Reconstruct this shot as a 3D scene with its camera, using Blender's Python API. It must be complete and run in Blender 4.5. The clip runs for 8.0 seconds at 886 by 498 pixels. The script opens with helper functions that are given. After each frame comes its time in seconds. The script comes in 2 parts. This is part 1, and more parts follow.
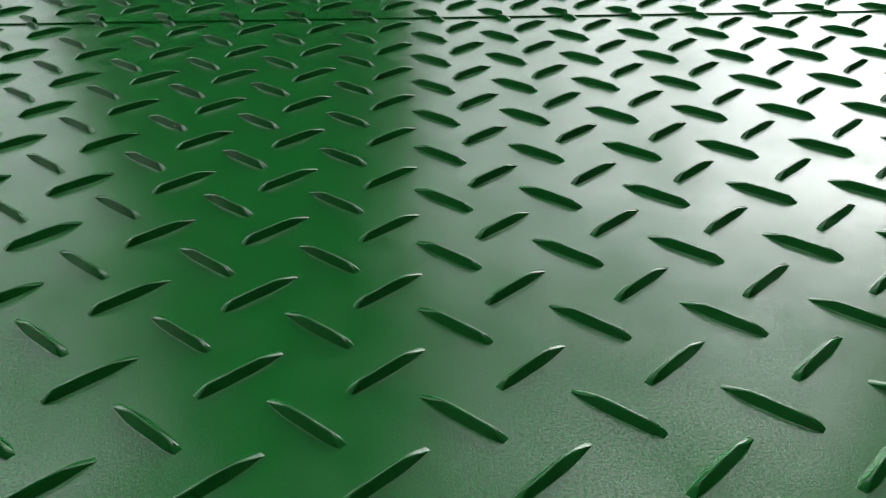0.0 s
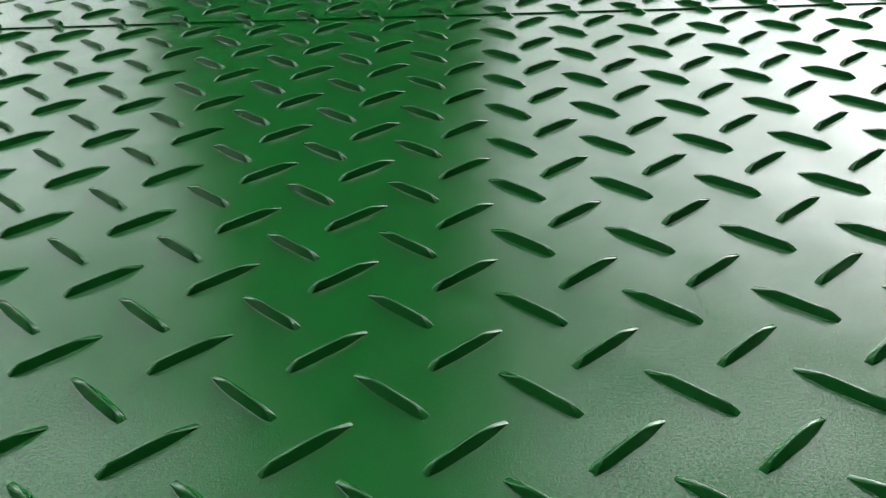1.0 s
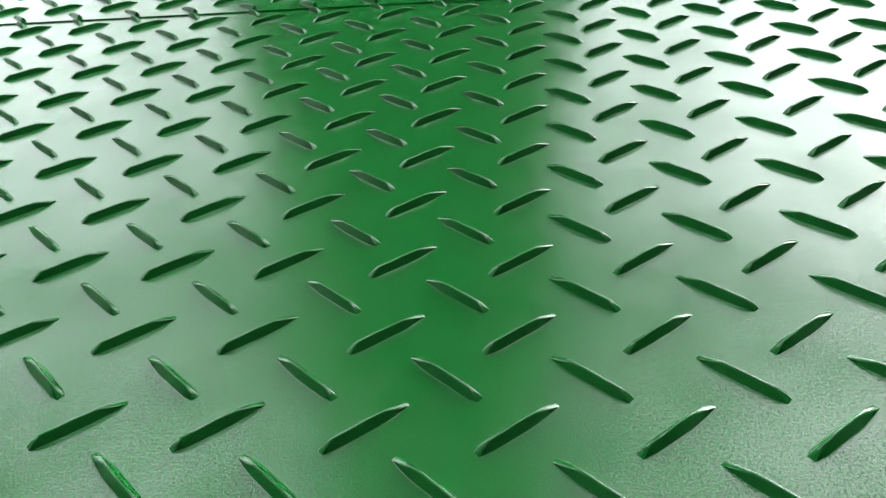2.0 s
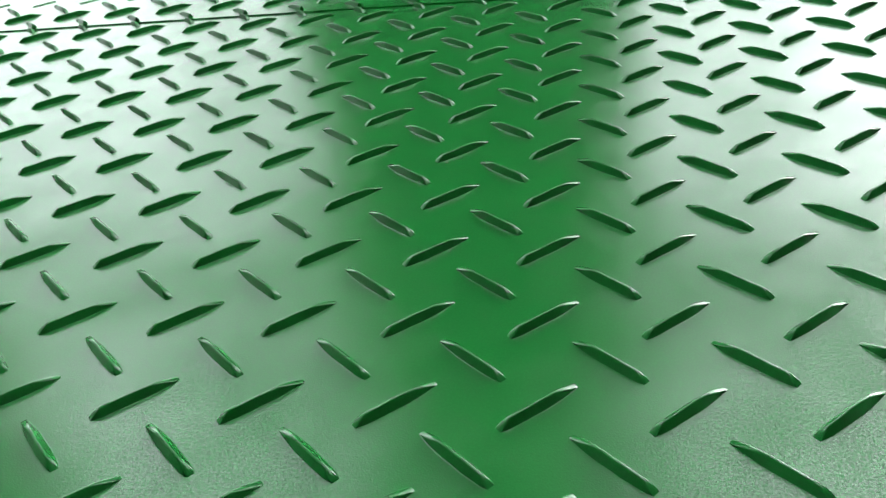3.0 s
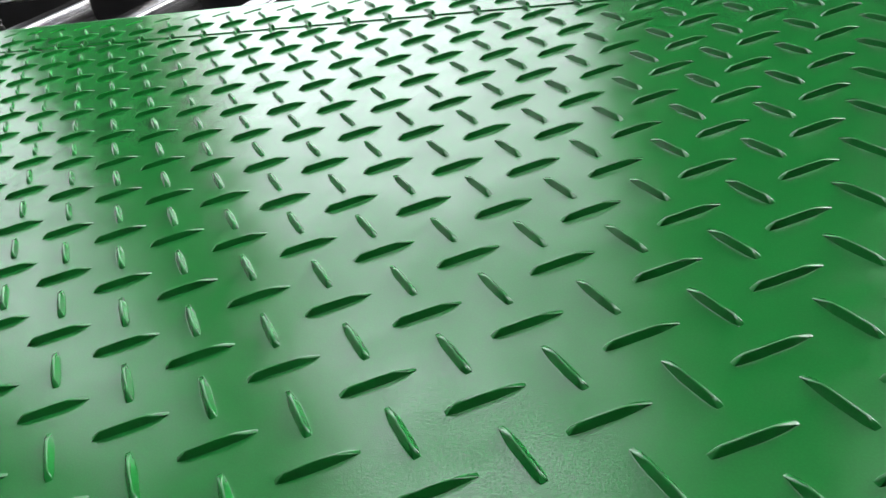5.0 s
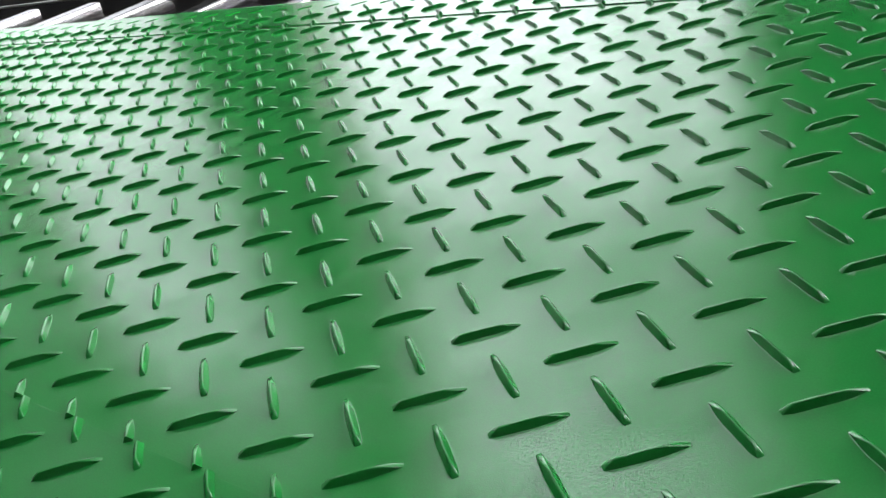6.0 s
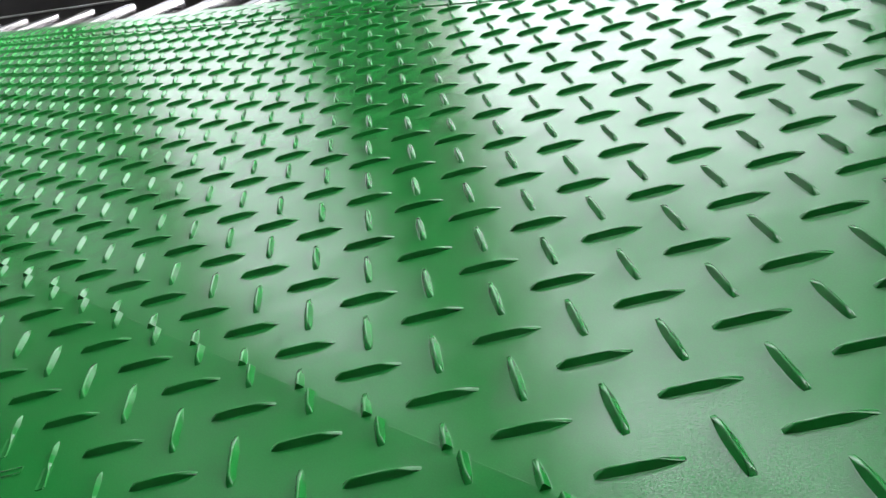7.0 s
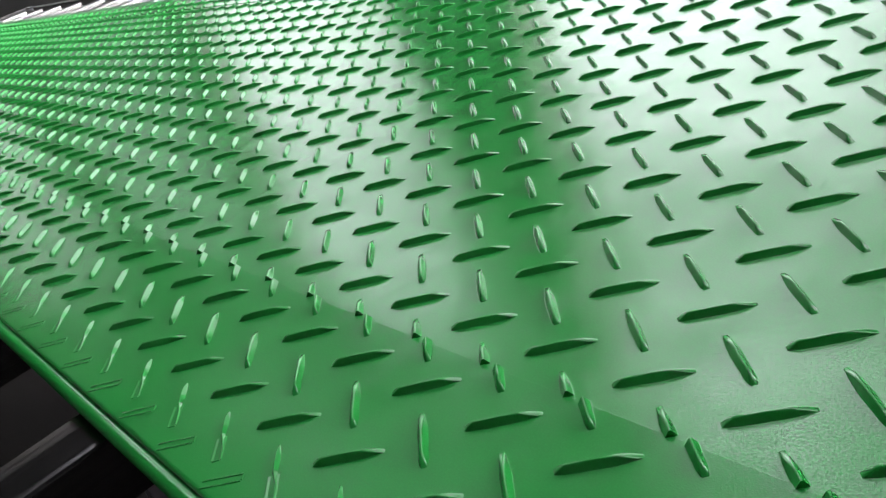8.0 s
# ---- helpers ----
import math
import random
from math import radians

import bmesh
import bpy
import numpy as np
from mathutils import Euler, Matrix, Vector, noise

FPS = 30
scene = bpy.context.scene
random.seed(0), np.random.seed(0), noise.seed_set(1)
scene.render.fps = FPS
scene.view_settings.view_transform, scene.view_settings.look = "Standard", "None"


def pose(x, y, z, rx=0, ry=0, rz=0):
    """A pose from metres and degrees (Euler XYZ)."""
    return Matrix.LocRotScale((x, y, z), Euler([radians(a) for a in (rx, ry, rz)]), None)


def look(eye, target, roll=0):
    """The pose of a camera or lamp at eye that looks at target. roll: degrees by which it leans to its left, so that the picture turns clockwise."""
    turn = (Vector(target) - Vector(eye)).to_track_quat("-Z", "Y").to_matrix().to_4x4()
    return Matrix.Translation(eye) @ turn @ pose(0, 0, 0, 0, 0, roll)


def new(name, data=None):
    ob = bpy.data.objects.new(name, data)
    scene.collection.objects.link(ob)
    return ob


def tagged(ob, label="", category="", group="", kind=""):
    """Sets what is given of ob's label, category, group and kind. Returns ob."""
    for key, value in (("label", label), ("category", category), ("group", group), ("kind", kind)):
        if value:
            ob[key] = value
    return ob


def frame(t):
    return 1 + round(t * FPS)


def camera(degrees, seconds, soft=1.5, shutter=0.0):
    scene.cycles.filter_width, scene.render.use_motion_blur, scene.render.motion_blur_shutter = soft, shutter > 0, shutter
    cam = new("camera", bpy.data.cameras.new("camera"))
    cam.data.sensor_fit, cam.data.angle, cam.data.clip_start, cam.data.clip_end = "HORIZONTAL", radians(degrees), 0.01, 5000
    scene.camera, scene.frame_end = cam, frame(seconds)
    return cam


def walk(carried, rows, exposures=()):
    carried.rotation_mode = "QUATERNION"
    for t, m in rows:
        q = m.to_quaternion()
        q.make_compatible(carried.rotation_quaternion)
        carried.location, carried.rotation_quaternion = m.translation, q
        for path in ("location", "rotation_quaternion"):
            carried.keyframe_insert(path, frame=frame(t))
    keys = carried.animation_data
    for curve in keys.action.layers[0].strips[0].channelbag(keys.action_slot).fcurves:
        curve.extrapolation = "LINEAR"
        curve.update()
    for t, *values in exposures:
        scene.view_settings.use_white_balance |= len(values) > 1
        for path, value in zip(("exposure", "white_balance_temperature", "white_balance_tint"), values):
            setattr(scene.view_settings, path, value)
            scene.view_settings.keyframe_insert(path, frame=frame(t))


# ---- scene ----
cam = camera(55.82, 8.0, soft=1.4)
PATH = [
    (0.0, pose(0.1485, -0.1578, 0.1493, 58.09, 0.15, -2.42)),
    (0.5, pose(0.1263, -0.1624, 0.1522, 57.95, 0.17, -1.99)),
    (1.0, pose(0.1030, -0.1691, 0.1518, 58.04, 2.03, 1.22)),
    (1.5, pose(0.0871, -0.1686, 0.1499, 57.80, 4.08, 4.54)),
    (1.7, pose(0.0785, -0.1702, 0.1528, 57.25, 4.24, 4.84)),
    (2.8, pose(0.0435, -0.1828, 0.1628, 56.61, 5.79, 7.29)),
    (3.0, pose(0.0359, -0.1860, 0.1637, 56.71, 6.20, 8.19)),
    (3.5, pose(0.0139, -0.1981, 0.1678, 57.23, 8.33, 11.87)),
    (4.0, pose(-0.0032, -0.2082, 0.1723, 57.72, 9.33, 16.09)),
    (4.5, pose(-0.0173, -0.2161, 0.1721, 58.26, 10.44, 20.18)),
    (5.0, pose(-0.0316, -0.2298, 0.1749, 59.05, 12.30, 25.23)),
    (5.2, pose(-0.0375, -0.2355, 0.1765, 59.32, 12.31, 27.10)),
    (6.3, pose(-0.0554, -0.2652, 0.1841, 60.99, 14.26, 36.37)),
    (6.5, pose(-0.0576, -0.2682, 0.1832, 61.33, 14.86, 38.01)),
    (7.0, pose(-0.0639, -0.2791, 0.1812, 61.66, 15.73, 41.45)),
    (7.5, pose(-0.0662, -0.2868, 0.1831, 61.62, 16.80, 44.54)),
    (8.0, pose(-0.0700, -0.2947, 0.1788, 61.58, 17.75, 46.93)),
]
EXPOSURES = [(0.0, 3.05, 6500, 10), (1.0, 3.24, 6500, 10), (1.7, 3.76, 6450, 10), (2.8, 3.96, 6400, 10), (4.0, 4.0, 6350, 10), (5.0, 3.98, 6350, 10), (6.5, 4.0, 6350, 10), (8.0, 4.15, 6450, 10)]
walk(cam, PATH, EXPOSURES)

# ---- world and light ----
world = bpy.data.worlds.new("overcast_sky")
scene.world = world
world.use_nodes = True
wn = world.node_tree.nodes
wl = world.node_tree.links
sky = wn.new("ShaderNodeTexSky")
sky.sky_type = "NISHITA"
sky.sun_disc = False
sky.sun_elevation = radians(28)
sky.sun_rotation = radians(72)
sky.dust_density = 5.0
sky.ozone_density = 0.5
grey = wn.new("ShaderNodeHueSaturation")
grey.inputs["Saturation"].default_value = 0.1
wl.new(sky.outputs["Color"], grey.inputs["Color"])
wl.new(grey.outputs["Color"], wn["Background"].inputs["Color"])
wn["Background"].inputs["Strength"].default_value = 0.15

sun_data = bpy.data.lights.new("sun", "SUN")
sun_data.energy = 1.0
sun_data.angle = radians(12)
sun_data.color = (1.0, 0.97, 0.92)
sun = new("sun", sun_data)
sun.matrix_world = look((26.2, 3.7, 14.1), (0, 0, 0))


# ---- materials ----
def material(name, colour, rough=0.5, metal=0.0, grain=0.0, grain_scale=400.0, wave=0.0, wave_scale=9.0, dent=0.0, dent_scale=32.0, stain=0.0, stain_scale=6.0,
             rough_var=0.0, specular=0.5, speckle=0.0, speckle_scale=1500.0, film=0.0, film_scale=22.0, streak=0.0, ior=1.5):
    """A painted, metal or mineral surface: base colour with stains, gloss that varies, fine grain and slow waves."""
    m = bpy.data.materials.new(name)
    m.use_nodes = True
    nt = m.node_tree
    b = nt.nodes["Principled BSDF"]
    b.inputs["Roughness"].default_value = rough
    b.inputs["Metallic"].default_value = metal
    b.inputs["IOR"].default_value = ior
    b.inputs["Specular IOR Level"].default_value = specular
    geo = nt.nodes.new("ShaderNodeTexCoord")

    def noise_node(scale, detail):
        n = nt.nodes.new("ShaderNodeTexNoise")
        n.inputs["Scale"].default_value = scale
        n.inputs["Detail"].default_value = detail
        nt.links.new(geo.outputs["Object"], n.inputs["Vector"])
        return n

    if stain:
        n = noise_node(stain_scale, 6.0)
        mix = nt.nodes.new("ShaderNodeMix")
        mix.data_type = "RGBA"
        mix.inputs["A"].default_value = (*[c * (1 - stain) for c in colour], 1)
        mix.inputs["B"].default_value = (*[min(1, c * (1 + stain)) for c in colour], 1)
        nt.links.new(n.outputs["Fac"], mix.inputs["Factor"])
        nt.links.new(mix.outputs["Result"], b.inputs["Base Color"])
    else:
        b.inputs["Base Color"].default_value = (*colour, 1)
    if rough_var:
        n = noise_node(stain_scale * 5, 5.0)
        span = nt.nodes.new("ShaderNodeMapRange")
        span.inputs["From Min"].default_value, span.inputs["From Max"].default_value = 0.3, 0.7
        span.inputs["To Min"].default_value, span.inputs["To Max"].default_value = rough - rough_var, rough + rough_var
        nt.links.new(n.outputs["Fac"], span.inputs["Value"])
        nt.links.new(span.outputs["Result"], b.inputs["Roughness"])
    if speckle:
        fine, broad = noise_node(speckle_scale, 4.0), noise_node(film_scale, 4.0)
        spans = []
        for n, amount in ((fine, speckle), (broad, film)):
            span = nt.nodes.new("ShaderNodeMapRange")
            span.clamp = False
            span.inputs["From Min"].default_value, span.inputs["From Max"].default_value = 0.3, 0.7
            span.inputs["To Min"].default_value, span.inputs["To Max"].default_value = 1 - amount, 1 + amount
            nt.links.new(n.outputs["Fac"], span.inputs["Value"])
            spans.append(span)
        both = nt.nodes.new("ShaderNodeMath")
        both.operation = "MULTIPLY"
        nt.links.new(spans[0].outputs["Result"], both.inputs[0])
        nt.links.new(spans[1].outputs["Result"], both.inputs[1])
        level = nt.nodes.new("ShaderNodeMath")
        level.operation = "MULTIPLY"
        level.use_clamp = True
        level.inputs[1].default_value = specular
        nt.links.new(both.outputs[0], level.inputs[0])
        nt.links.new(level.outputs[0], b.inputs["Specular IOR Level"])
    last = None
    if streak:          # drawing marks along y
        squeeze = nt.nodes.new("ShaderNodeMapping")
        squeeze.inputs["Scale"].default_value = (160, 1.5, 160)
        nt.links.new(geo.outputs["Object"], squeeze.inputs["Vector"])
        n = noise_node(1.0, 4.0)
        nt.links.new(squeeze.outputs["Vector"], n.inputs["Vector"])
        last = nt.nodes.new("ShaderNodeBump")
        last.inputs["Distance"].default_value = streak
        nt.links.new(n.outputs["Fac"], last.inputs["Height"])
    for amount, scale, detail in ((wave, wave_scale, 1.0), (dent, dent_scale, 2.0), (grain, grain_scale, 3.0)):
        if amount:
            n = noise_node(scale, detail)
            bump = nt.nodes.new("ShaderNodeBump")
            bump.inputs["Strength"].default_value = 1.0
            bump.inputs["Distance"].default_value = amount
            nt.links.new(n.outputs["Fac"], bump.inputs["Height"])
            if last:
                nt.links.new(last.outputs["Normal"], bump.inputs["Normal"])
            last = bump
    if last:
        nt.links.new(last.outputs["Normal"], b.inputs["Normal"])
    return m


GREEN = material("green_gloss_paint", (0.02, 0.275, 0.048), 0.175, grain=0.000045, grain_scale=1900, wave=0.0012, wave_scale=9, dent=0.00018,
                 stain=0.08, stain_scale=14, rough_var=0.05, specular=0.68, ior=1.62,
                 speckle=0.78, speckle_scale=1300, film=0.4)
BLACK_STEEL = material("dark_mill_steel", (0.05, 0.048, 0.05), 0.42, 0.6, grain=0.00003, grain_scale=500, stain=0.4, stain_scale=18, rough_var=0.12)
BRIGHT_STEEL = material("drawn_bright_steel", (0.29, 0.28, 0.285), 0.2, 1.0, stain=0.3, stain_scale=25, streak=0.0006)
ROD_PAINT = material("pale_rod_paint", (0.6, 0.6, 0.58), 0.5, grain=0.00002, grain_scale=300, stain=0.1, stain_scale=20)
CONCRETE = material("near_black_floor", (0.014, 0.0125, 0.012), 0.9, specular=0.15, grain=0.0001, grain_scale=60, stain=0.35, stain_scale=1.5)
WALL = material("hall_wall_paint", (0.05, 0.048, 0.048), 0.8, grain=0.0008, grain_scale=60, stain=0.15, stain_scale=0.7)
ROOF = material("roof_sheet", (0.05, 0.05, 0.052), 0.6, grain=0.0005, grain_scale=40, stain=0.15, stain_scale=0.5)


def pane_material(name, clarity):
    """Glass toned to set how bright it reflects in the plate: part see-through, part faint gloss."""
    m = bpy.data.materials.new(name)
    m.use_nodes = True
    nt = m.node_tree
    out = nt.nodes["Material Output"]
    clear = nt.nodes.new("ShaderNodeBsdfTransparent")
    clear.inputs["Color"].default_value = (clarity, clarity * 1.005, clarity * 1.01, 1)
    gloss = nt.nodes.new("ShaderNodeBsdfGlossy")
    gloss.inputs["Roughness"].default_value = 0.1
    mix = nt.nodes.new("ShaderNodeMixShader")
    mix.inputs[0].default_value = 0.06
    nt.links.new(clear.outputs[0], mix.inputs[1])
    nt.links.new(gloss.outputs[0], mix.inputs[2])
    nt.links.new(mix.outputs[0], out.inputs["Surface"])
    return m


GLASS_GRADES = {k: pane_material("toned_glass_%d" % k, k / 100) for k in (20, 28, 34, 55, 60, 65, 68, 72, 76, 80, 85, 92, 95)}     # the share of sky light let through, tuned for the plate's reflections
ASPHALT = material("yard_asphalt", (0.06, 0.06, 0.06), 0.9, grain=0.003, grain_scale=90, stain=0.3, stain_scale=0.4)


# ---- helpers for meshes ----
def mesh_object(name, bm, mat, parent=None, label="", smooth=False, loc=None):
    me = bpy.data.meshes.new(name)
    bm.normal_update()
    bm.to_mesh(me)
    bm.free()
    me.materials.append(mat)
    if smooth:
        for p in me.polygons:
            p.use_smooth = True
    ob = new(name, me)
    if parent:
        ob.parent = parent
    if loc:
        ob.location = loc
    return tagged(ob, label)


def part(name, bm, mat, parent, label="", smooth=False, loc=None):
    return mesh_object(name, bm, mat, parent, label, smooth, loc)


def box(bm, x0, x1, y0, y1, z0, z1, bevel=0.0):
    made = bmesh.ops.create_cube(bm, size=1.0)
    for v in made["verts"]:
        v.co = Vector((x0 + (v.co.x + 0.5) * (x1 - x0), y0 + (v.co.y + 0.5) * (y1 - y0), z0 + (v.co.z + 0.5) * (z1 - z0)))
    if bevel:
        edges = list({e for v in made["verts"] for e in v.link_edges})
        bmesh.ops.bevel(bm, geom=edges, offset=bevel, segments=2, affect="EDGES", profile=0.5)


def sweep(bm, outline, x0, x1, steps=1):
    """A profile of (y, z) points drawn along x."""
    rings = []
    for i in range(steps + 1):
        x = x0 + (x1 - x0) * i / steps
        rings.append([bm.verts.new((x, y, z)) for y, z in outline])
    n = len(outline)
    for a, b in zip(rings, rings[1:]):
        for k in range(n):
            bm.faces.new((a[k], a[(k + 1) % n], b[(k + 1) % n], b[k]))
    bm.faces.new(rings[0][::-1])
    bm.faces.new(rings[-1])


# ---- the hall around: walls and roof unseen, set to shape the plate's light ----
FLOOR = -0.80
NORTH, SOUTH, WEST, EAST, EAVES = 2.6, -4.0, -13.0, 5.0, 5.3
THICK = 0.25
BAYS = [(0.19, 2.35), (-3.08, -1.0), (-6.85, -4.12), (-12.2, -7.3)]
LIGHT_TOPS = [4.4, 5.0, 4.2, 4.4]
GLASS = [((68, 80, 92, 95), (55, 60, 60, 60)), ((76, 80, 80, 68), (85, 80, 72, 60)), ((55, 60, 60, 55), (65, 65, 65, 60)), ((20, 20, 20, 20), (28, 28, 28, 28))]   # lower and upper panes of each bay, toned to shape the reflected bands; the far bays are dimmer
SILL, HEAD_TOP, LIGHT_SILL = 0.25, 1.85, 2.0
# Unseen roof openings, added to light the plate from the north.
ADDED_SKYLIGHTS = [(-9.5, -3.2, 1.0, 2.4), (-2.0, 2.8, 0.7, 2.45)]
# Unseen end window, added for a pale sheen at the plate's far left.
ADDED_WEST_BAY = (0.9, 2.35)


def hall():
    bm = bmesh.new()
    box(bm, WEST - 0.3, EAST + 0.3, SOUTH - 0.3, NORTH + 0.3, FLOOR - 0.2, FLOOR)
    tagged(mesh_object("floor", bm, CONCRETE), "near-black mottled hall floor", "floor", kind="structure")
    bm = bmesh.new()
    size = 1500
    vs = [bm.verts.new(q) for q in ((-size, -size, FLOOR - 0.21), (size, -size, FLOOR - 0.21), (size, size, FLOOR - 0.21), (-size, size, FLOOR - 0.21))]
    bm.faces.new(vs)
    tagged(mesh_object("ground", bm, ASPHALT), "grey asphalt yard outside the hall", "ground", kind="structure")
    bm = bmesh.new()
    edges = [WEST] + [x for bay in sorted(BAYS) for x in bay] + [EAST]
    for x0, x1 in zip(edges[::2], edges[1::2]):
        box(bm, x0, x1, NORTH, NORTH + THICK, FLOOR, EAVES)
    for (x0, x1), light_top in zip(BAYS, LIGHT_TOPS):
        box(bm, x0, x1, NORTH, NORTH + THICK, FLOOR, SILL)
        box(bm, x0, x1, NORTH, NORTH + THICK, HEAD_TOP, LIGHT_SILL)
        box(bm, x0, x1, NORTH, NORTH + THICK, light_top, EAVES)
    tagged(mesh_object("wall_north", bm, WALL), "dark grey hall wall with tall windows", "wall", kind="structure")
    for i, (x0, x1) in enumerate(BAYS):
        bm = bmesh.new()
        box(bm, x0 - 0.04, x1 + 0.04, NORTH - 0.03, NORTH + 0.0, SILL - 0.04, SILL)
        window = tagged(mesh_object("window_%d" % (i + 1), bm, WALL), "tall unseen hall window with a dark sill and panes toned for the reflections", "window", kind="structure")
        for z0, z1, grades in ((SILL, HEAD_TOP, GLASS[i][0]), (LIGHT_SILL, LIGHT_TOPS[i], GLASS[i][1])):
            for k, grade in enumerate(grades):
                bm = bmesh.new()
                box(bm, x0 + (x1 - x0) * k / 4, x0 + (x1 - x0) * (k + 1) / 4, NORTH + 0.1, NORTH + 0.106, z0, z1)
                pane = part("pane", bm, GLASS_GRADES[grade], window)
                pane.visible_shadow = False
    # Unseen walls, put here to keep the near-facing slopes' reflections dark.
    for name, x0, x1, y0, y1 in (("wall_south", WEST, EAST, SOUTH - THICK, SOUTH), ("wall_east", EAST, EAST + THICK, SOUTH, NORTH)):
        bm = bmesh.new()
        box(bm, x0, x1, y0, y1, FLOOR, EAVES)
        tagged(mesh_object(name, bm, WALL), "unseen dark grey hall wall that closes off light", "wall", kind="structure")
    # Unseen roof: blocks sun and sky except at the added openings.
    bm = bmesh.new()
    xs = [WEST - 0.3] + [x for light in ADDED_SKYLIGHTS for x in light[:2]] + [EAST + 0.3]
    for x0, x1 in zip(xs[::2], xs[1::2]):
        box(bm, x0, x1, SOUTH - 0.3, NORTH + 0.3, EAVES, EAVES + 0.15)
    for x0, x1, y0, y1 in ADDED_SKYLIGHTS:
        box(bm, x0, x1, SOUTH - 0.3, y0, EAVES, EAVES + 0.15)
        box(bm, x0, x1, y1, NORTH + 0.3, EAVES, EAVES + 0.15)
    tagged(mesh_object("ceiling", bm, ROOF), "unseen dark grey sheet roof that keeps the sun off, with added skylights", "ceiling", kind="structure")
    # Added glazing: the first dimmed for a weak sheen, the second the main fill.
    for name, glass, label, (x0, x1, y0, y1) in (("window_5", GLASS_GRADES[34], "unseen dim roof glazing added for sheen on the plate", ADDED_SKYLIGHTS[0]),
                                                 ("window_6", GLASS_GRADES[85], "unseen roof glazing added to light the plate", ADDED_SKYLIGHTS[1])):
        bm = bmesh.new()
        box(bm, x0, x1, y0, y1, EAVES + 0.05, EAVES + 0.06)
        pane = tagged(mesh_object(name, bm, glass), label, "skylight", kind="structure")
        pane.visible_shadow = False
    bm = bmesh.new()
    y0, y1 = ADDED_WEST_BAY
    box(bm, WEST - THICK, WEST, SOUTH, y0, FLOOR, EAVES)
    box(bm, WEST - THICK, WEST, y1, NORTH, FLOOR, EAVES)
    box(bm, WEST - THICK, WEST, y0, y1, FLOOR, SILL)
    box(bm, WEST - THICK, WEST, y0, y1, 4.4, EAVES)
    tagged(mesh_object("wall_west", bm, WALL), "unseen dark grey hall end wall with one added window", "wall", kind="structure")
    # The added window's pane, dimmed until its sheen on the plate is weak.
    bm = bmesh.new()
    box(bm, WEST - 0.106, WEST - 0.1, y0, y1, SILL, 4.4)
    pane = tagged(mesh_object("window_7", bm, GLASS_GRADES[28]), "unseen tall window added in the end wall for sheen", "window", kind="structure")
    pane.visible_shadow = False


hall()

# ---- the tread plate ----
A = 0.02                      # from one column of bars to the next
B = A * 1.934                 # pitch along a column
U0, U1 = -190, 40             # columns from end to end
PLATE_T = 0.004
PANEL = (-4.0, 8.95)
NEAR = (-6.5, -4.0)
FAR = (8.95, 11.08)
NEAR_SHIFT, FAR_SHIFT = 0.34, 0.1
FAR_RISE = 0.045 * A
NEAR_TILT = 2.3
HALF_LEN, HALF_WID, HIGH = 0.64 * A, 0.099 * A, 0.131 * A
SLANT = math.atan2(0.435, 0.5)


def bar_mesh(name, s0=-1.3, s1=1.1, seed=0):
    """One raised bar like a long hipped roof: a blunt ridge, long sloping ends; s0 and s1 cut it. Paint pools in a fillet along its foot."""
    bm = bmesh.new()
    rng = random.Random(seed)
    far_end = [(-1.1, 0.32, 0.0), (-1.06, 0.4, 0.08), (-0.78, 0.73, 0.55), (-0.5, 0.94, 0.95), (-0.25, 0.99, 0.99)]        # place, width, height
    near_end = [(0.0, 1.0, 1.0), (0.3, 0.99, 0.99), (0.74, 0.9, 0.95), (0.9, 0.75, 0.5), (1.0, 0.58, 0.12), (1.03, 0.5, 0.0)]
    stations = far_end + near_end
    rings = []
    for s, w, h in stations:
        if not s0 <= s <= s1:
            continue
        lean = rng.uniform(-0.05, 0.05)
        top = (1 - h) * 0.85 * w + 0.14
        w *= 1 + rng.uniform(-0.04, 0.04)
        h *= 1 + rng.uniform(-0.03, 0.03)
        foot = w + rng.uniform(0.25, 0.45)
        b = min(0.1, 0.45 * (w - top)) if w > top else 0.0
        low = h - b * 0.75 if h > 0.15 else 0.7 * h
        half = [(foot, -0.0015 * A), (w + 0.08, 0.0006 * A), (w, 0.0018 * A), (w + 0.8 * (top + b - w), 0.8 * low * HIGH + 0.0004 * A), (top + b, low * HIGH), (top * 0.75, h * HIGH)]
        across = [(-y, z) for y, z in half] + half[::-1]
        rings.append([bm.verts.new((s * HALF_LEN, (y + (lean if k in range(3, 9) else 0)) * HALF_WID, z)) for k, (y, z) in enumerate(across)])
    for a, b in zip(rings, rings[1:]):
        for k in range(11):
            bm.faces.new((a[k], b[k], b[k + 1], a[k + 1]))
    for ring, cut in ((rings[0], s0 > -1), (rings[-1], s1 < 1)):
        if cut:
            bm.faces.new(ring)
    bmesh.ops.recalc_face_normals(bm, faces=bm.faces)
    me = bpy.data.meshes.new(name)
    bm.to_mesh(me)
    bm.free()
    for p in me.polygons:
        p.use_smooth = True
    me.set_sharp_from_angle(angle=radians(46))
    me.materials.append(GREEN)
    return me


BAR = [bar_mesh("tread_bar", seed=k) for k in range(5)]
HEAD = bar_mesh("tread_bar_head", s1=0.0)
TAIL = bar_mesh("tread_bar_tail", s0=0.0)
FAR_HEAD = bar_mesh("tread_bar_head", s1=0.3)
FAR_TAIL = bar_mesh("tread_bar_tail", s0=0.3)


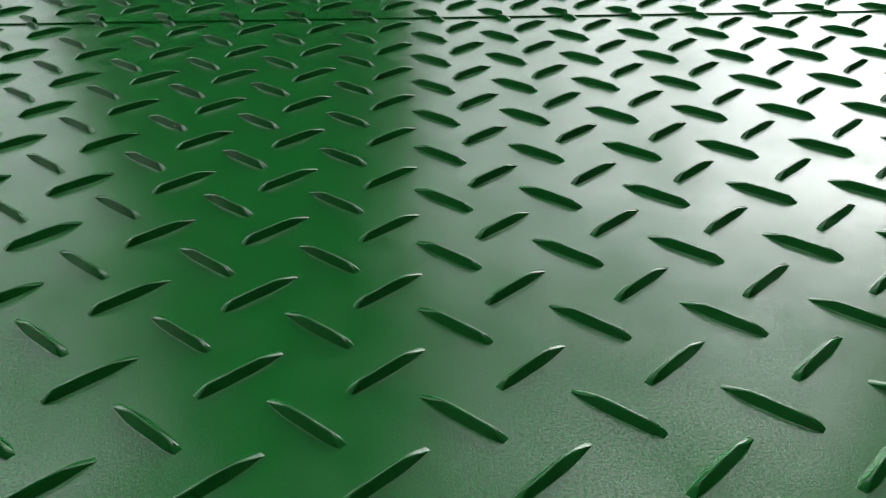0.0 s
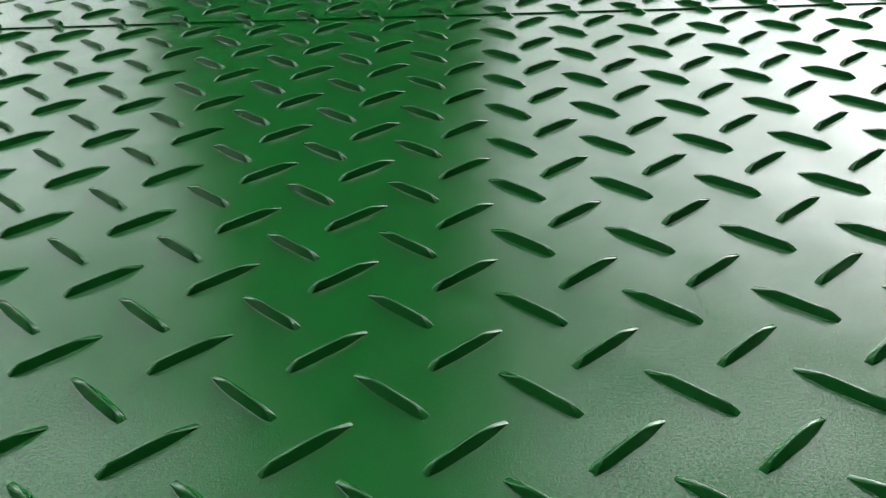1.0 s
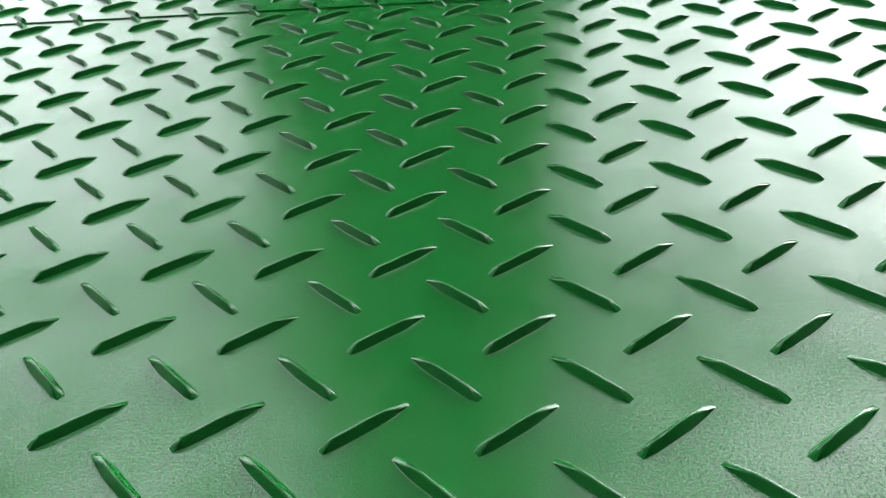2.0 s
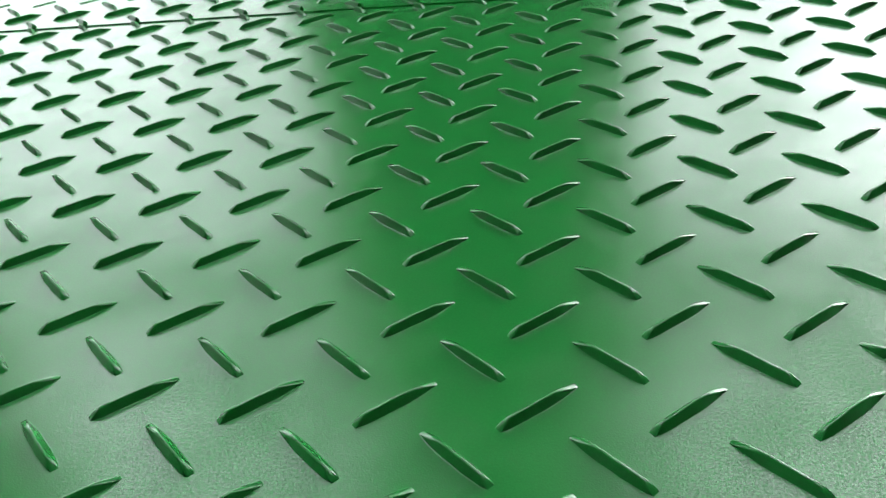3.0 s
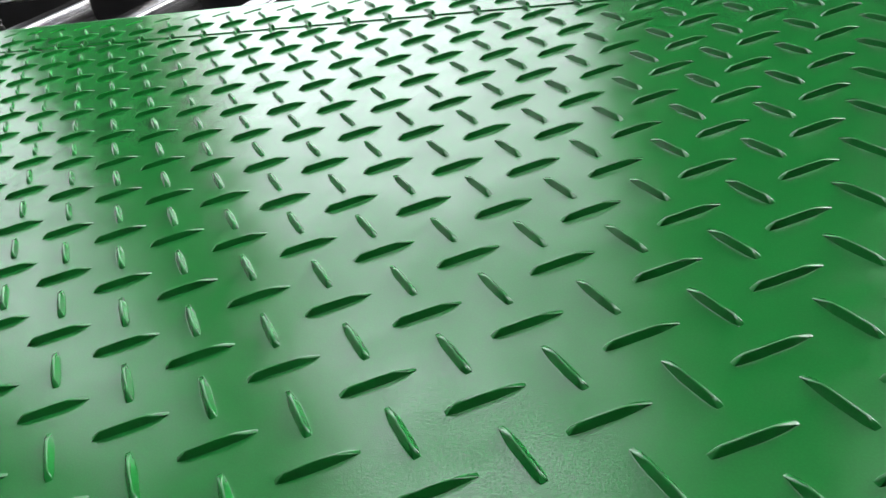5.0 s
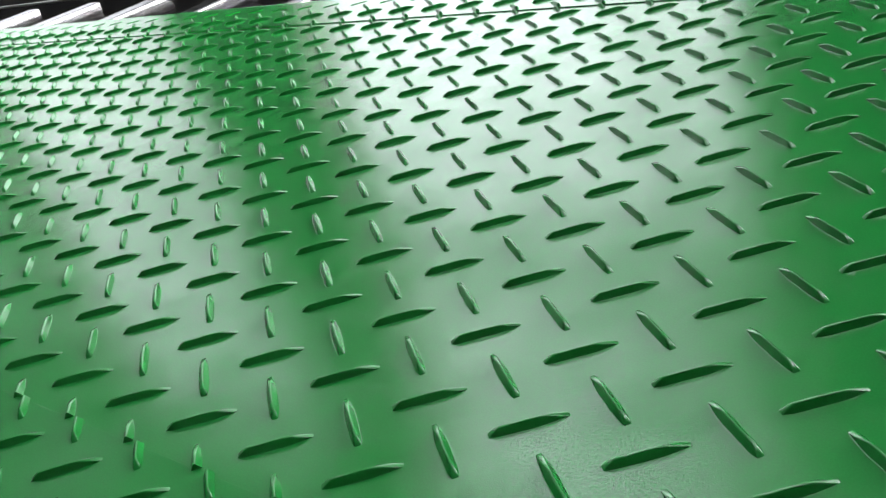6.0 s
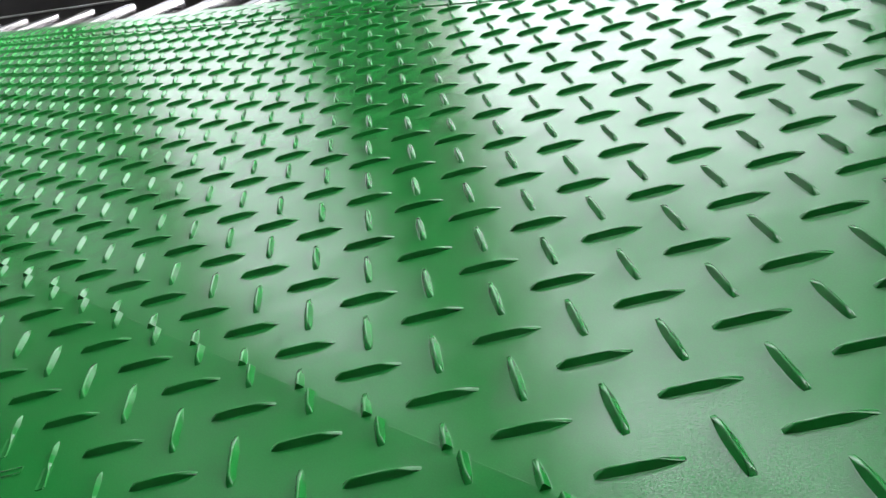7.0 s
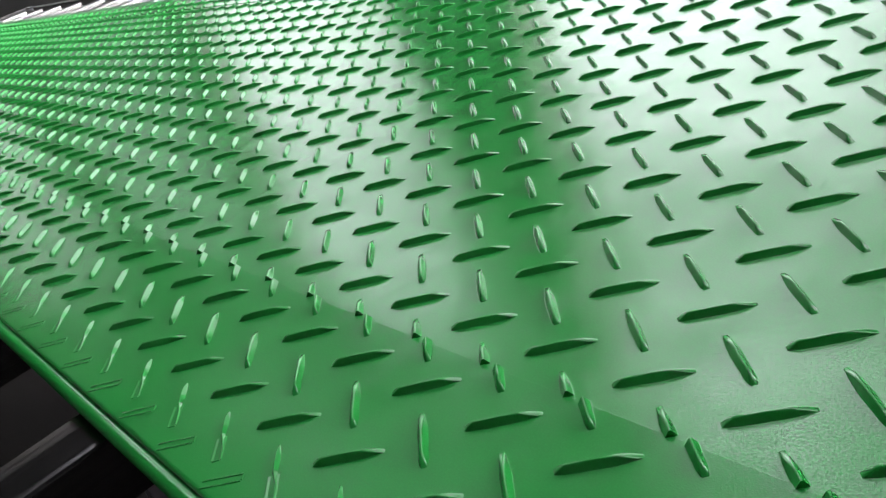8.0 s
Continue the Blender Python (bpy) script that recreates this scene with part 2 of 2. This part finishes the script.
def flat_mesh(name, s0, s1, end, ridge):
    """A bar hammered flat at the bend: only a thin raised outline is left of it, beside a stump of the bar."""
    bm = bmesh.new()
    half, thick, high = 0.085 * A, 0.03 * A, 0.017 * A

    def strip(x0, x1, y0, y1):
        lo = [bm.verts.new((x, y, -0.0018 * A)) for x, y in ((x0, y0), (x1, y0), (x1, y1), (x0, y1))]
        c = min(x1 - x0, y1 - y0) / 2
        near, back = (0.25, 1.65) if x1 - x0 > y1 - y0 else (0.8, 0.8)      # steep on one side, a long slope on the other
        hi = [bm.verts.new((x, y, high)) for x, y in ((x0 + c * 0.6, y0 + c * near), (x1 - c * 0.6, y0 + c * near), (x1 - c * 0.6, y1 - c * back), (x0 + c * 0.6, y1 - c * back))]
        bm.faces.new(hi)
        for k in range(4):
            bm.faces.new((lo[k], lo[(k + 1) % 4], hi[(k + 1) % 4], hi[k]))

    x0, x1 = s0 * HALF_LEN, s1 * HALF_LEN
    for side in (-1, 1):
        strip(x0, x1, side * half - thick, side * half + thick)
    e = x1 if end > 0 else x0
    strip(e - thick, e + thick, -half, half)
    if ridge:
        rings = []
        for s, w, h in ((-1.22, 0.3, 0), (-1.12, 0.4, 0.2), (-0.8, 0.75, 0.6), (-0.45, 0.9, 0.62), (-0.1, 0.7, 0.45), (0.35, 0.35, 0.3), (0.95, 0.16, 0.12)):
            y0 = 0.0 if s < 0 else half * min(1, s * 2)
            rings.append([bm.verts.new((s * HALF_LEN, y0 + y * w * 0.75 * HALF_WID, z * h * 1.1 * HIGH - (0.02 * A if abs(y) > 1.05 else 0)))
                          for y, z in ((-1.1, 0), (-1, 0.02), (-0.11, 0.97), (0, 1), (0.11, 0.97), (1, 0.02), (1.1, 0))])
        for a, b in zip(rings, rings[1:]):
            for k in range(6):
                bm.faces.new((a[k], b[k], b[k + 1], a[k + 1]))
    bmesh.ops.recalc_face_normals(bm, faces=bm.faces)
    me = bpy.data.meshes.new(name)
    bm.to_mesh(me)
    bm.free()
    me.materials.append(GREEN)
    return me


HALF_FLAT = flat_mesh("tread_bar_half_flat", 0.0, 1.0, 1, True)
FLAT_IN = flat_mesh("tread_bar_flat", -0.35, 1.0, 1, False)
FLAT_OUT = flat_mesh("tread_bar_flat", -1.0, 0.35, -1, False)


def sheet(name, v0, v1, parent, label, crease=False):
    bm = bmesh.new()
    box(bm, U0 * A, U1 * A, v0 * B, v1 * B, -PLATE_T, 0)
    top = [] if not crease else [e for e in bm.edges if all(v.co.z > -1e-6 for v in e.verts) and abs(e.verts[0].co.y - e.verts[1].co.y) < 1e-6]
    if top:
        bmesh.ops.bevel(bm, geom=top, offset=0.0001, segments=2, affect="EDGES", profile=0.5)
    return part(name, bm, GREEN, parent, label)


def arc(cy, cz, radius, start, end, n):
    return [(cy + radius * math.cos(radians(start + (end - start) * k / n)), cz + radius * math.sin(radians(start + (end - start) * k / n)))
            for k in range(n + 1)]


def rim(name, parent, y, side, label):
    """The sheet's edge: a tight bend downwards, then a rolled lip beyond a narrow groove."""
    r1, r2 = 0.09 * A, 0.19 * A
    bend = [(y, 0)] + [(y + side * (q - y), z) for q, z in arc(y, -r1, r1, 90, 0, 6)] + [(y + side * r1, -0.5 * A), (y, -0.5 * A)]
    bm = bmesh.new()
    sweep(bm, bend, U0 * A, U1 * A)
    bmesh.ops.recalc_face_normals(bm, faces=bm.faces)
    part(name + "_bend", bm, GREEN, parent, label)
    c = y + side * (r1 + r2 * 0.85)
    bm = bmesh.new()
    sweep(bm, arc(c, -0.24 * A, r2, 0, 330, 14), U0 * A, U1 * A)
    bmesh.ops.recalc_face_normals(bm, faces=bm.faces)
    part(name + "_lip", bm, GREEN, parent, label, smooth=True)


def lay_bars(parent, rows, stretch):
    """Bars of one sheet: rows of (mesh, v, leaning right, shift in columns). Near ones are parts, the rest one mesh."""
    verts, faces = [], []
    rng = random.Random(4)
    for shape, v, right, shift in rows:
        turn = (SLANT + math.pi if shape is BAR else SLANT) if right else -SLANT        # a whole bar's long slope lies away from the near edge
        kinds = []
        for me in shape if type(shape) is list else [shape]:
            co = np.empty(len(me.vertices) * 3)
            me.vertices.foreach_get("co", co)
            kinds.append((me, co.reshape(-1, 3), [tuple(p.vertices) for p in me.polygons]))
        c, s = math.cos(turn), math.sin(turn)
        for u in range(U0 + 1, U1):
            if (u % 2 == 0) == right:
                continue
            x, y = (u + shift) * A, v * B
            me, co, polys = rng.choice(kinds)
            if stretch[0] <= u <= stretch[1]:
                ob = new("tread_bar", me)
                ob.parent = parent
                ob.location = (x, y, 0)
                ob.rotation_euler = (0, 0, turn)
            else:
                base = len(verts)
                verts += [(x + c * p[0] - s * p[1], y + s * p[0] + c * p[1], p[2]) for p in co]
                faces += [tuple(base + k for k in f) for f in polys]
    me = bpy.data.meshes.new("embossing")
    me.from_pydata(verts, [], faces)
    me.materials.append(GREEN)
    for p in me.polygons:
        p.use_smooth = True
    me.set_sharp_from_angle(angle=radians(46))
    ob = new("embossing", me)
    ob.parent = parent
    tagged(ob, kind="stuff")


def plate():
    root = tagged(new("tread_plate"), "glossy green painted steel tread plate with raised diamond bars", "tread plate")
    panel = sheet("panel", *PANEL, root, "broad middle sheet of green tread plate")
    near = sheet("edge_strip", *NEAR, root, "narrow edge strip of green tread plate", crease=True)
    far = sheet("edge_strip", *FAR, root, "narrow edge strip of green tread plate")
    rows = [(HEAD, -4, False, 0), (FAR_TAIL, 9, False, 0)] + [(BAR, v, False, 0) for v in range(-3, 9)] + [(BAR, v + 0.5, True, 0) for v in range(-4, 9) if v + 0.5 < 8.6]
    lay_bars(panel, rows, (-14, 8))
    k = NEAR_SHIFT
    lay_bars(near, [(TAIL, -4, False, k), (BAR, -5, False, k), (HALF_FLAT, -6, False, k), (BAR, -4.5, True, k), (BAR, -5.5, True, k), (FLAT_IN, -6.4, True, k - 0.07)], (-30, -6))
    k = FAR_SHIFT
    lay_bars(far, [(FAR_HEAD, 9.09, False, k), (BAR, 10.09, False, k), (BAR, 9.59, True, k), (FLAT_OUT, 10.59, True, k)], (-30, -6))
    rim("edge", near, NEAR[0] * B, -1, "rolled green plate edge")
    rim("edge", far, FAR[1] * B, 1, "rolled green plate edge")
    pivot = Matrix.Translation((0, NEAR[1] * B, 0.0003)) @ pose(0, 0, 0, NEAR_TILT) @ Matrix.Translation((0, -NEAR[1] * B, 0))
    near.matrix_basis = pivot
    far.location.z = FAR_RISE
    return root


plate()


# ---- the steel frame below ----
BEAM_U0, BEAM_STEP = -85.5, 10.42
BEAM_TOP = -1.0 * A
BEAM_W = 1.9 * A


def tube(x0, x1, y0, y1, z0, z1, wall, along):
    """A square tube with rounded edges and open ends, along "x" or "y"."""
    bm = bmesh.new()
    (p0, p1), (q0, q1), (e0, e1) = ((y0, y1), (z0, z1), (x0, x1)) if along == "x" else ((x0, x1), (z0, z1), (y0, y1))

    def loop(inset, e, rad):
        pts = []
        for cx, cz, start in ((p1 - inset - rad, q1 - inset - rad, 0), (p0 + inset + rad, q1 - inset - rad, 90),
                              (p0 + inset + rad, q0 + inset + rad, 180), (p1 - inset - rad, q0 + inset + rad, 270)):
            for k in range(5):
                t = radians(start + 22.5 * k)
                p, q = cx + rad * math.cos(t), cz + rad * math.sin(t)
                pts.append(bm.verts.new((e, p, q) if along == "x" else (p, e, q)))
        return pts

    rad = wall * 1.6
    loops = [loop(wall, e0, rad - wall * 0.9), loop(0, e0, rad), loop(0, e1, rad), loop(wall, e1, rad - wall * 0.9)]
    n = len(loops[0])
    for a, b in zip(loops, loops[1:] + loops[:1]):
        for k in range(n):
            bm.faces.new((a[k], a[(k + 1) % n], b[(k + 1) % n], b[k]))
    bmesh.ops.recalc_face_normals(bm, faces=bm.faces)
    return bm


def smooth_sides(ob):
    for p in ob.data.polygons:
        p.use_smooth = True
    ob.data.set_sharp_from_angle(angle=radians(40))


def frame_below():
    root = tagged(new("steel_frame", None), "bare steel frame of square tubes under the plate", "frame")
    x0, x1 = U0 * A + 0.02, U1 * A - 0.02
    for v in (-3.2, 8.2):
        y = v * B
        smooth_sides(part("long_rail", tube(x0, x1, y - 0.02, y + 0.02, BEAM_TOP, -PLATE_T, 0.0022, "x"), BLACK_STEEL, root))
    k = -10
    while BEAM_U0 + BEAM_STEP * k < U1 - 1:
        x = (BEAM_U0 + BEAM_STEP * k) * A
        smooth_sides(part("cross_beam", tube(x - BEAM_W / 2, x + BEAM_W / 2, -0.46, 31.7 * A, BEAM_TOP - BEAM_W, BEAM_TOP, 0.0022, "y"),
                          BRIGHT_STEEL, root, "bright drawn steel square tube"))
        k += 1
    for x in (x0 + 0.05, (x0 + x1) / 2, x1 - 0.05):
        for y in (-0.12, 0.34):
            bm = bmesh.new()
            box(bm, x - 0.025, x + 0.025, y - 0.025, y + 0.025, FLOOR, BEAM_TOP - BEAM_W, 0.003)
            part("leg", bm, BLACK_STEEL, root)
    for x in (x0, x1):
        bm = bmesh.new()
        box(bm, x - 0.01, x + 0.01, 0.3, 0.72, BEAM_TOP - BEAM_W, BEAM_TOP, 0.002)
        part("rod_bracket", bm, BLACK_STEEL, root)
    bm = bmesh.new()
    sweep(bm, arc(35.0 * A, -1.2 * A, 0.0028, 0, 330, 11), x0, x1)
    part("tie_rod", bm, ROD_PAINT, root, "thin pale painted rod", smooth=True)


frame_below()
